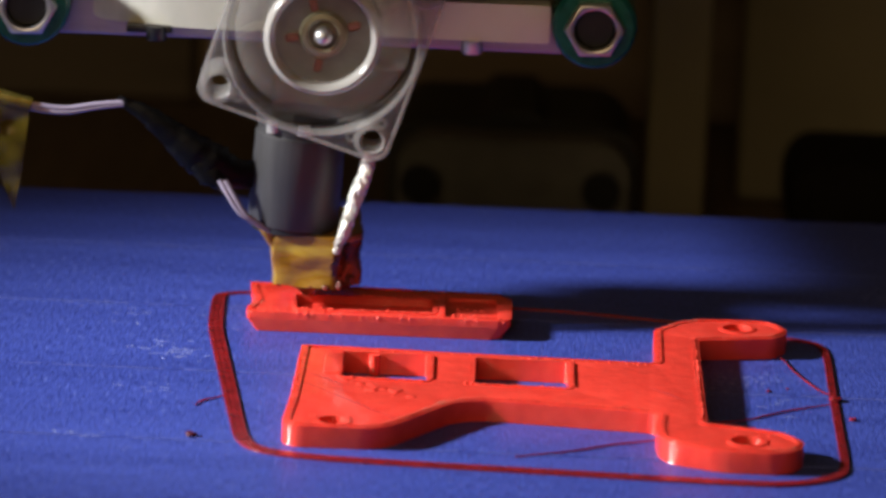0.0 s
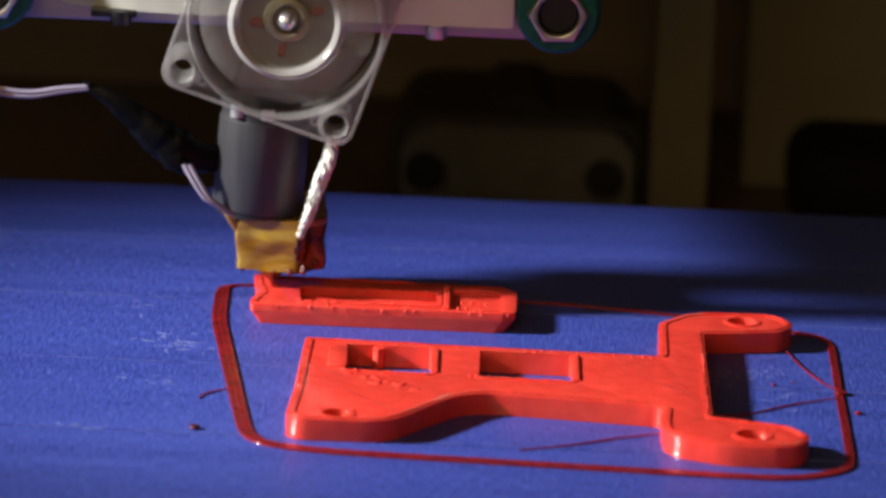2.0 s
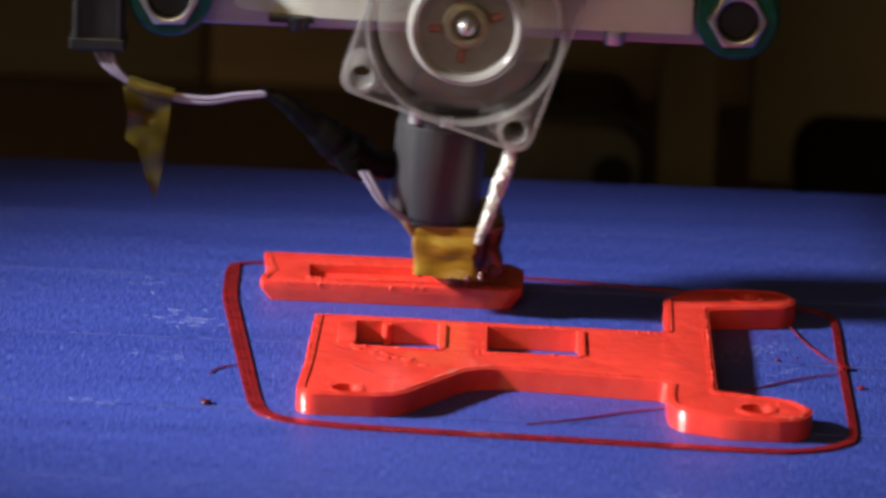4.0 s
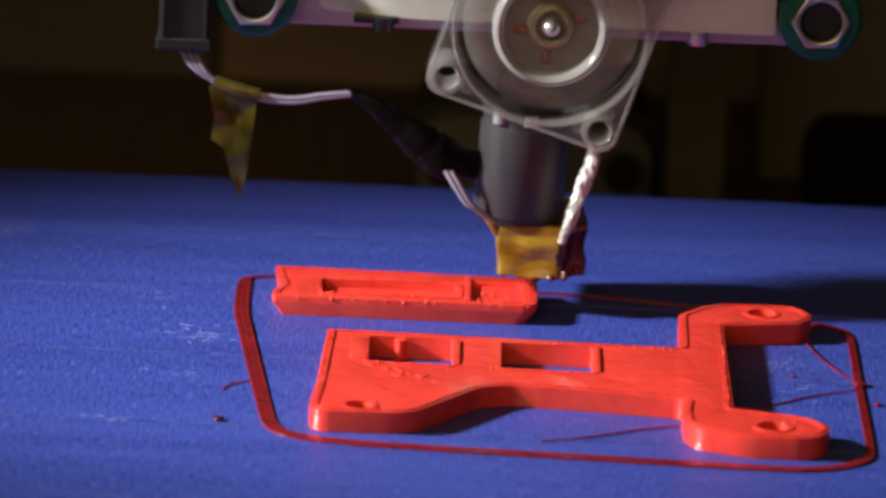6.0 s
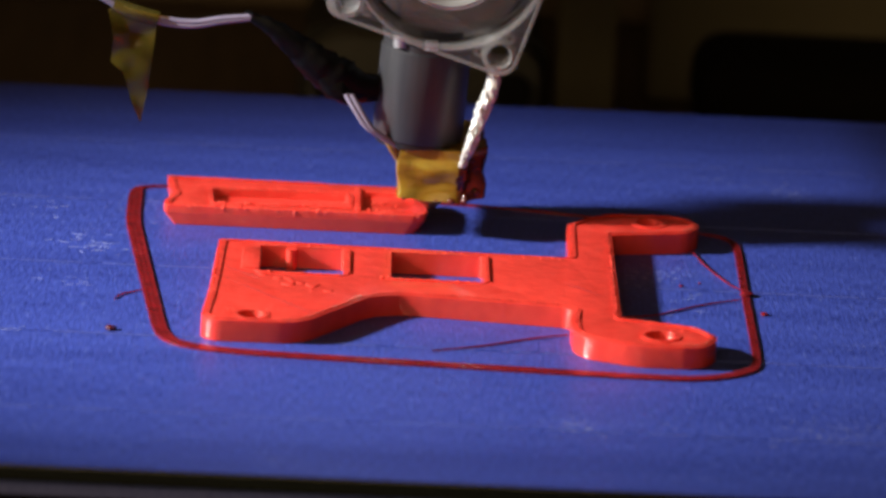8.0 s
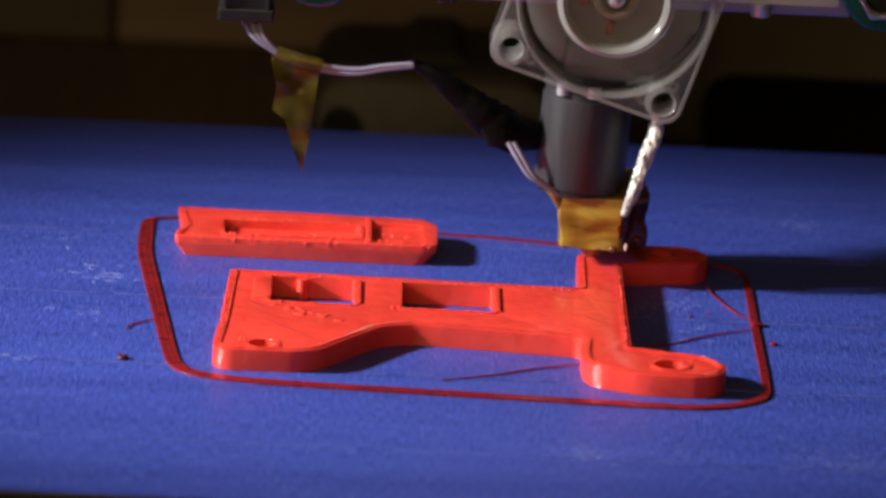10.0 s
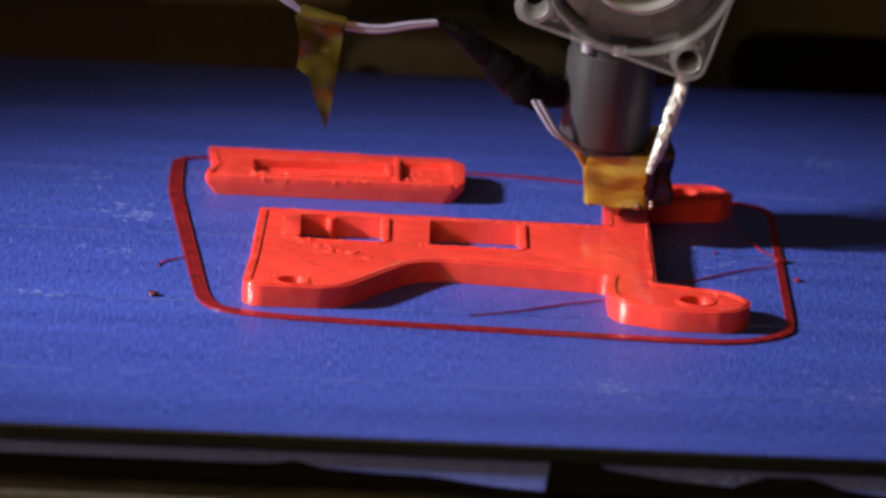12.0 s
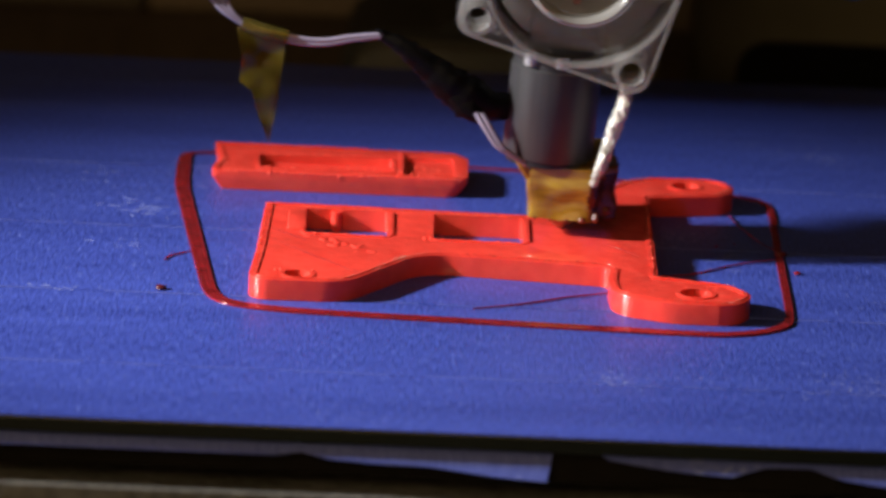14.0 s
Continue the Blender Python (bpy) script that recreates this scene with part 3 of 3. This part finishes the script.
def bar_part():
    top = fillet([(-33.4, 34.8, 0.6), (16.5, 33.6, 2.5), (19.4, 29.0, 1.5), (19.2, 14.2, 2.0), (16.6, 12.8, 1.0), (-33.3, 12.6, 0.9), (-33.2, 16.0, 0.6), (-31.7, 21.2, 0.8), (-33.0, 28.5, 0.6)], 4)
    b = thing("bar_part", "red printed bar with a long slot, half finished, on the tape", "printed part")
    slot = fillet([(-24, 26, 0.8), (3.4, 26.4, 0.8), (3.6, 16.4, 0.8), (-23.4, 15.4, 0.8)], 3)
    pocket = fillet([(6.6, 28.5, 0.8), (16.2, 28.5, 0.8), (16.6, 15.2, 0.8), (6.8, 14.6, 0.8)], 3)
    body = slab(top, 0.02, 2.6, r=0)
    for v in body.verts:
        if v.co.z < 1 * MM:
            v.co.x = -7 * MM + (v.co.x + 7 * MM) * 0.927
            v.co.y += 0.4 * MM * (1 if v.co.y < 23 * MM else -1)
    part("body", body, RED, b, smooth=35)
    part("top", slab(top, 2.6, 4.2, [slot, pocket], r=0.8, seg=3), RED, b, smooth=35)
    fine = dense(top, 0.8)
    part("outer_wall", beaded(slab(shrunk(fine, 0.7), 4.0, 4.38, [shrunk(fine, 1.4)], r=0.2), 4.2), RED, b, smooth=35)
    ring = dense(slot, 0.8)
    part("slot_wall", beaded(slab([(x - dx, y - dy) for (x, y), (dx, dy) in zip(ring, inset(ring, 0.9))], 4.0, 4.38, [ring], r=0.12), 4.2), RED, b, smooth=35)
    dots([((-30, 13.2), (17, 13.4), 4.2), ((-23, 15.0), (3, 15.8), 4.4), ((-23.5, 26.4), (3, 26.8), 4.35), ((-32, 33.6), (16, 32.6), 4.1), ((7, 14.4), (16, 14.8), 4.4), ((8, 22), (15, 21), 3.6)], 1.3, 0.22, b)
    dots([((-30, 12.65), (18, 13.15), 3.75), ((-33.1, 20), (-31.7, 24), 3.3), ((-32.4, 27), (-33.2, 34), 3.3), ((-31, 13.4), (-32.9, 18.6), 3.0)], 1.5, 0.3, b)
    part("cross_rib", box(4.8, 6.2, 14.0, 30.5, 4.0, 4.7, 0.3), RED, b)
    part("pocket_floor", slab(pocket, 2.5, 3.5, r=0), RED, b)
    return b


def ribbon(path, widths, z0, z1):
    """A flat closed bead along a path; widths at its corners, in millimetres."""
    bm = bmesh.new()
    n = len(path)
    move = inset(path, 1.0)
    rows = []
    for (x, y), (dx, dy), w in zip(path, move, widths):
        i = (x + dx * w, y + dy * w)
        rows.append([bm.verts.new((px * MM, py * MM, pz * MM)) for (px, py), pz in (((x, y), z0), ((x + dx * 0.07, y + dy * 0.07), z1), ((i[0] - dx * 0.07, i[1] - dy * 0.07), z1), (i, z0))])
    for k in range(n):
        a, b = rows[k], rows[(k + 1) % n]
        for j in range(4):
            bm.faces.new((a[j], b[j], b[(j + 1) % 4], a[(j + 1) % 4]))
    return bm


def chaikin(ring, rounds):
    """Cuts the corners of a closed ring."""
    for _ in range(rounds):
        out = []
        for k, p in enumerate(ring):
            q = ring[(k + 1) % len(ring)]
            cut = min(0.25, 3.5 / max(0.1, math.dist(p[:2], q[:2])))
            out += [tuple(u + (v - u) * cut for u, v in zip(p, q)), tuple(u + (v - u) * (1 - cut) for u, v in zip(p, q))]
        ring = out
    return ring


def dots(lines, spacing, size, parent):
    """Small round beads along edges, many of them added so that each gives a glint."""
    bm = bmesh.new()
    for a, c, z in lines:
        n = int(math.dist(a, c) / spacing)
        for k in range(n):
            if random.random() < 0.25:
                continue
            u = (k + random.uniform(0.1, 0.9)) / n
            one = bmesh.new()
            bmesh.ops.create_icosphere(one, subdivisions=2, radius=random.uniform(0.7, 1.6) * size * MM)
            bmesh.ops.translate(one, verts=one.verts, vec=Vector((a[0] + (c[0] - a[0]) * u, a[1] + (c[1] - a[1]) * u, z + random.uniform(-0.1, 0.1))) * MM)
            join(bm, one)
    ob = part("glint_bead", bm, BEAD_RED, parent, smooth=80)
    return tagged(ob, "tiny glossy beads of plastic added along the edges for glints", kind="stuff")


def skirt_line():
    s = thing("skirt_line", "thin red outline of plastic laid round both printed parts", "printed line")
    path = [(-39.0, 40.2, 1.0), (-33, 41.8, 1.0), (31.7, 37.2, 0.9), (52, 32.8, 0.9), (74, 24, 1.0), (80, 21.6, 1.2), (82.4, 16, 1.4), (82.0, -21, 1.5), (81.8, -65, 1.6),
            (80.6, -72, 2.0), (71, -79.3, 2.6), (58, -79.5, 2.8), (38, -78.4, 2.9), (6, -76.7, 2.9), (-15.3, -75.4, 2.9), (-27.5, -72.2, 2.8), (-32.0, -65.0, 2.8), (-41.0, 14.0, 3.0), (-41.2, 37.0, 2.8)]
    path = chaikin(path, 3)
    for k in range(3):
        move = inset([p[:2] for p in path], 1.0)
        ring = [(x + dx * w * k / 3, y + dy * w * k / 3) for (x, y, w), (dx, dy) in zip(path, move)]
        part("bead", ribbon(ring, [p[2] / 3 for p in path], 0.01, 0.42 + 0.03 * (k == 0)), THIN_RED, s, smooth=30)
    return s


def strings():
    made = []
    for label, pts in (("thin red plastic thread from the fork to the skirt", [(72.5, 8, 0.5), (74.8, -2, 0.4), (78.5, -13, 0.3), (81.5, -19, 0.5)]),
                       ("thin red plastic thread lying inside the fork", [(57, -39, 0.25), (63.4, -36.8, 0.25), (72, -29, 0.25), (81, -23.5, 0.4)]),
                       ("thin red plastic thread lying before the neck", [(20, -67.5, 0.25), (30, -62.5, 0.25), (38, -57, 0.25), (46, -53, 0.3)]),
                       ("curled bit of red thread beside the skirt", [(-40.2, -42.5, 0.2), (-39.6, -40, 0.25), (-37.5, -37.5, 0.25), (-34.6, -35.4, 0.4)])):
        t = tagged(mesh_object("plastic_thread", tube(smooth_line(pts), [0.14, 0.2, 0.14], 6), THIN_RED, 60), label, "thread", "plastic threads")
        made.append(t)
    for x, y, r in ((-40.0, -62.3, 1.1), (81.6, -20.2, 1.3), (84.3, -33, 0.8), (69.0, -15.5, 0.5), (72.8, -13.0, 0.35), (62, -47, 0.4)):
        bm = bmesh.new()
        bmesh.ops.create_icosphere(bm, subdivisions=2, radius=r * MM)
        for v in bm.verts:
            v.co *= 1 + 0.35 * noise.noise(v.co * 900 + Vector((x, y, 0)))
            v.co.z *= 0.45
            v.co += Vector((x * MM, y * MM, 0.32 * r * MM))
        made.append(tagged(mesh_object("plastic_crumb", bm, DARK_CRUMB if x < 0 else THIN_RED, 60), "small dark red crumb of scorched plastic on the tape" if x < 0 else "small red crumb of plastic on the tape", "crumb", "plastic crumbs"))
    return made


bed_load = [print_bed(), wrench_part(), bar_part(), skirt_line(), *strings()]

# ================= the print head =================


def hot_end(head):
    part("insulator", turned([(0, 19.4), (8.7, 19.4), (9.0, 19.8), (9.0, 37.6), (8.6, 38.0), (8.6, 39.2), (9.0, 39.6), (9.0, 41.5), (0, 41.5)], 56, 0, 0), PEEK, head, "dark grey cylindrical insulator", 40).matrix_basis = pose(-2.3 * MM, 0, 38 * MM, 0, 3.2, 0) @ pose(0, 0, -38 * MM)
    part("washer", turned([(0, 18.4), (8.4, 18.4), (8.4, 19.6), (0, 19.6)], 40, -3.2, 0), BLACK, head, smooth=40)
    for x, y in ((-7.5, -6.6), (-1.5, -8.2)):
        part("clamp_screw", turned([(0, 39.0), (1.5, 39.0), (1.5, 41.2), (0.8, 41.2), (0.8, 40.4), (0, 40.4)], 14, x, y), STEEL, head, smooth=40)
    plan = fillet([(-7.2, -6.4, 0.7), (5.6, -8.6, 1.6), (10.8, -3.2, 1.2), (9.6, 17.5, 1.2), (-5.0, 16.5, 1.2)], 4)
    block = slab(plan, 7.9, 18.5, r=0.6)
    bmesh.ops.subdivide_edges(block, edges=[e for e in block.edges if e.calc_length() > 2 * MM], cuts=7, use_grid_fill=True)
    for v in block.verts:
        w = noise.noise(v.co * 260)
        v.co += Vector((w, noise.noise(v.co * 230 + Vector((5, 1, 2))), 0.5 * w)) * 0.75 * MM
    wrap = part("heater_block", block, KAPTON, head, "heater block wrapped in amber tape, scorched at one corner", 50)
    wrap.data.materials.append(SCORCHED)
    for face in wrap.data.polygons:
        edge = 5.2 + 1.0 * noise.noise(Vector((0, face.center.y * 200, face.center.z * 300)))
        face.material_index = int(face.center.x > edge * MM and face.center.z < 17.6 * MM)
    for x, y, z, rr in ((8.8, -5.0, 9.4, 0.9), (6.6, -7.8, 8.6, 0.9), (4.0, -8.2, 8.2, 0.7), (8.0, -6.0, 16.4, 0.55), (-5.4, -6.6, 8.2, 0.6), (1.0, -7.8, 8.0, 0.5)):
        bm = bmesh.new()
        bmesh.ops.create_icosphere(bm, subdivisions=3, radius=rr * MM)
        for v in bm.verts:
            v.co *= 1 + 0.5 * noise.noise(v.co * 1100 + Vector((x, y, z)))
            v.co += Vector((x, y, z)) * MM
        part("burnt_residue", bm, RESIDUE, head, smooth=70)
    part("tape_tail", tube(smooth_line([(-10.0, -6.8, 20.4), (-8.4, -6.6, 18.6), (-7.0, -6.2, 16.0)], 4), [0.5, 0.9, 0.7], 10, 0.6, 0.1), KAPTON, head, "orange tape end holding the sensor wire", 60)
    part("nozzle", turned([(0, 4.3), (0.5, 4.3), (0.8, 4.55), (3.6, 6.7), (4.6, 6.9), (4.6, 8.2), (0, 8.2)], 28), BRASS, head, "brass nozzle tip", 40)
    part("heater_lead", tube(smooth_line([(11.4, -6.5, 36), (10.9, -7.5, 32), (9.0, -8.6, 26), (7.2, -9.3, 20), (5.6, -9.4, 15.6)], 9), [1.3, 1.45, 1.5, 1.3, 1.1, 0.7], 12, 1.0, 0.35), FOIL, head, "silver foil wrapped heater lead")
    for dx in (-0.55, 0.55):
        part("sensor_wire", tube(smooth_line([(-17.4 + dx, -6, 28.6), (-15.6 + dx, -7, 26.0), (-13.2 + dx * 0.8, -7.6, 22.6), (-11.0 + dx * 0.5, -7.4, 21), (-7.4, -6.6, 18.6)]), [0.55, 0.55], 8), WIRE, head, "lilac sensor wire", 60)


def fan(head):
    """A forty millimetre axial fan of clear plastic, turned a little on its screws."""
    centre = pose(1.6 * MM, -11.6 * MM, 59.4 * MM, 90, 0, 0) @ pose(0, 0, 0, 0, 0, -17.8)
    square = fillet([(-20, -20, 3.6), (20, -20, 3.6), (20, 20, 3.6), (-20, 20, 3.6)], 6)
    corners = [(16, 16), (16, -16), (-16, 16), (-16, -16)]
    holes = [circle(0, 0, 18.6, 64)] + [circle(x, y, 2.15, 20) for x, y in corners]
    f = part("cooling_fan", slab(square, -1.6, 0, holes, r=0.3), FAN, head, "clear plastic cooling fan with red lights in its hub", 40)
    f.matrix_basis = centre
    part("back_flange", slab(square, -10, -8.4, holes, r=0.3), FAN, f, smooth=40)
    inner = [(x + dx, y + dy) for (x, y), (dx, dy) in zip(square, inset(square, 0.75))]
    part("frame_edge", slab(square, -0.1, 0.4, [inner], r=0.15), FAN_RIM, f, smooth=40)
    part("duct", turned([(18.6, -10), (18.6, 0.3), (19.2, 0.5), (19.6, 0.2), (19.6, -10)], 72), FAN_RIM, f, smooth=40)
    for x, y in corners:
        part("screw_sleeve", turned([(2.15, -9.9), (2.15, 0.5), (2.5, 0.8), (3.5, 0.5), (3.6, -0.2), (3.6, -9.9)], 24, x, y), FAN_RIM, f, smooth=50)
    for x, y in ((11.9, -16.6), (-11.6, -16.8), (-16.8, -11.6), (16.7, -12)):
        part("mould_mark", turned([(0.5, -0.1), (0.5, 0.25), (1.0, 0.25), (1.0, -0.1)], 14, x, y), FAN_RIM, f)
    part("hub_ring", turned([(9.4, -5), (9.4, -0.6), (9.8, 0.3), (10.5, 0.75), (11.2, 0.3), (11.7, -0.8), (11.7, -7)], 64), HUB_RING, f, "clear hub rim", 60)
    part("hub_plate", turned([(0, -3.6), (9.7, -3.6), (9.7, -4.4), (0, -4.4)], 48), HUB_DARK, f, "dark round hub label")
    part("bearing_ring", turned([(2.9, -3.6), (2.9, -2.6), (3.4, -2.2), (4.3, -2.4), (4.8, -3.6)], 36), HALO, f, "dull olive bearing ring", 50)
    part("shaft_end", turned([(0, 0.0), (0.8, -0.1), (1.5, -0.7), (1.8, -1.6), (1.8, -3.6)], 28), STEEL, f, "polished steel shaft end", 60)
    for a in (36, 128, 205, 280):
        x, y = 6.2 * math.cos(radians(a)), 6.2 * math.sin(radians(a))
        led = part("light", box(-0.8, 0.8, -1.3, 1.3, -3.6, -3.2, 0.6, 3), LED, f, "small red light")
        led.matrix_basis = pose(x * MM, y * MM, 0, 0, 0, a + 90)
    # Smooth disc added for the blur of the turning blades.
    part("blade_blur_ring", turned([(11.7, -7.0), (11.7, -3.0), (13.0, -2.6), (15.0, -2.9), (16.4, -3.8), (17.4, -5.2), (17.5, -7.0)], 72), FAN_BLADE, f, "clear disc standing in for the blur of the spinning blades", 60)
    for k in range(7):
        part("blade", fan_blade(), FAN_BLADE, f, "curved clear fan blade", 60).matrix_basis = pose(0, 0, 0, 0, 0, 360 / 7 * k + 12)


def fan_blade():
    """One curved blade, thin, pitched about its radius."""
    bm = bmesh.new()
    rows = []
    for i in range(6):
        rad = 11.6 + 5.8 * i / 5
        row = []
        for j in range(8):
            u = j / 7
            a = radians(-24 + 48 * u + 10 * (i / 5) ** 1.5)
            z = -2.0 - 5.0 * u - 1.2 * math.sin(math.pi * u) * (i / 5)
            row.append(bm.verts.new((rad * math.cos(a) * MM, rad * math.sin(a) * MM, z * MM)))
        rows.append(row)
    for a, b in zip(rows, rows[1:]):
        for j in range(7):
            bm.faces.new((a[j], a[j + 1], b[j + 1], b[j]))
    bmesh.ops.solidify(bm, geom=bm.faces[:], thickness=0.5 * MM)
    return bm


def carriage(head):
    bar = fillet([(-45.5, 58.0, 3.2), (46, 58.0, 0.6), (46, 65.6, 0.6), (8, 65.6, 2), (6, 70.5, 2), (-45.5, 70.8, 3.2)], 6)
    beam = slab(dense(bar, 3), 0, 6, r=0.5)
    for v in beam.verts:
        if v.co.x < -0.018:
            v.co.z -= ((v.co.x + 0.018) / 0.0275) ** 2 * 0.007
    part("carriage_bar", beam, ALU, head, "bright aluminium cross bar", 40).matrix_basis = pose(0, 4.5 * MM, 0, 90)
    part("back_plate", box(-61, 49, 5, 12, 54.6, 63, 0.5), ALU_DULL, head, "aluminium plate coloured with the blue bed's lilac reflection")
    part("belt_clamp", box(12, 50, 2, 70, 66.0, 128, 1.5), BLACK, head, "black belt clamp")
    # Out of view; added to shade the right bar end and clamp.
    part("unseen_shade_block", box(-22, 26, -22, 3, 76, 128, 2), BLACK, head, "unseen black block added to shade the bar's right end")
    part("carriage_body", box(-56, 12, 4, 70, 71.4, 128, 1.5), BLACK, head, "black carriage body")
    for x, z in ((-57.0, 61.6), (54.8, 62.0)):
        clamp = part("rod_clamp", turned([(0, 0), (7.6, 0), (8.3, 0.7), (8.5, 3), (8.5, 14), (0, 14)], 48), TEAL, head, "glossy dark teal round clamp", 40)
        clamp.matrix_basis = pose(x * MM, -3 * MM, z * MM, -90, 0, 0)
        hexa = [(5.95 * math.cos(radians(60 * k + 2)), 5.95 * math.sin(radians(60 * k + 2))) for k in range(6)]
        part("hex_nut", slab(hexa, -0.2, 3.4, [circle(0, 0, 4.1, 32)], r=0.3), ZINC, clamp, "zinc plated hexagon nut", 40).matrix_basis = pose(0, 0, 0.3 * MM, 180, 0, 0)
        part("screw_end", turned([(0, -0.8), (3.6, -0.8), (4.1, -0.3), (4.1, 1), (0, 1)], 28), BLACK, clamp, "dark threaded screw end", 40)
    for x, skin in ((30.8, STEEL), (-31.6, BLACK)):
        part("cap_screw", turned([(0, 55.2), (1.9, 55.2), (2.1, 55.5), (2.1, 58), (0, 58)], 22, x, 0), skin, head, smooth=40)
    part("lock_nut", box(-37.5, -28.5, -1, 4, 56.6, 58.2, 0.4), BLACK, head, "dark nut under the bar")


def cables(head):
    plug = part("connector", box(-75.8, -65.8, -6, 3, 52.5, 74, 0.5), BLACK, head, "black wire connector")
    for x in (-75.2, -66.9):
        part("rib", box(x, x + 0.7, -6.7, -5.9, 53.2, 74, 0.15), BLACK, plug)
    part("collar", box(-76.3, -65.3, -6.5, 3.4, 50.6, 53.2, 0.4), BLACK, plug)
    for dx, dz in ((-0.5, 0.5), (0.6, -0.4), (1.6, 0.4)):
        pts = [(-71.5 + 1.7 * dx, -3, 52), (-68.8 + dx, -5, 47.6), (-63.6 + 0.3 * dx, -5, 43.9 + 0.5 * dz), (-56, -5, 41.8 + dz), (-49, -5, 41.2 + dz * 0.9), (-43, -5, 42.3 + dz * 0.7), (-36.6, -5, 43.2 + dz * 0.4)]
        part("sensor_cable", tube(smooth_line(pts), [0.55, 0.55], 8), WIRE, head, "lilac wire of the temperature sensor", 60)
    part("tape_wrap", tube(smooth_line([(-64.6, -5, 44.4), (-60, -5, 42.9), (-55.6, -5, 41.9)]), [1.45, 1.65, 1.5], 14, 1, 0.04), KAPTON_THIN, head, "amber tape wound round the wires")
    flag = [(-65.6, 43.6), (-56.0, 42.4), (-56.1, 39.0), (-57.2, 28), (-58.5, 20.6), (-60.6, 25.5), (-62.2, 31.0), (-64.8, 32.8), (-64.3, 38.0)]
    bm = slab(flag, 0, 0.18, r=0)
    bmesh.ops.subdivide_edges(bm, edges=bm.edges[:], cuts=3, use_grid_fill=True)
    for v in bm.verts:
        v.co.z += 1.3 * MM * noise.noise(Vector((v.co.x, v.co.y, 0)) * 220)
    part("tape_flag", bm, KAPTON_THIN, head, "loose torn flag of amber tape", 60).matrix_basis = pose(0, -5.4 * MM, 0, 90)
    part("cable_sleeve", tube(smooth_line([(-37.6, -5, 43.4), (-33, -5, 41.2), (-27, -4.5, 36.8), (-21, -4, 32.2), (-16, -3, 29.6), (-9, -1, 29)], 7), [0.9, 1.7, 2.5, 3.6, 4.4, 3.2, 2.4], 12, 0.55, 0.22), SLEEVE, head, "black tape wrapped cable sleeve", 50)
    part("sleeve_tail", tube(smooth_line([(-24, -4.6, 33), (-20, -5, 29.5), (-16.8, -5.6, 27.2)], 5), [1.6, 2.6, 1.2], 10, 0.6, 0.25), SLEEVE, head, smooth=50)
    part("frayed_end", tube(smooth_line([(-38.6, -5.2, 44.4), (-37.2, -5.2, 44.0), (-36.0, -5, 43.2)], 3), [0.25, 0.6, 0.4], 8, 1, 0.5), SLEEVE, head)


extruder = thing("extruder", "moving extruder carriage with hot nozzle, clear fan and aluminium carriage", "extruder")
hot_end(extruder)
fan(extruder)
carriage(extruder)
cables(extruder)

# ================= what moves =================


def motions():
    for load in bed_load:
        walk(load, [(t, pose(0, y, 0)) for t, y in BED_ROWS])
    walk(extruder, [(t, pose(x, 0, 0)) for t, x in HEAD_ROWS])


motions()
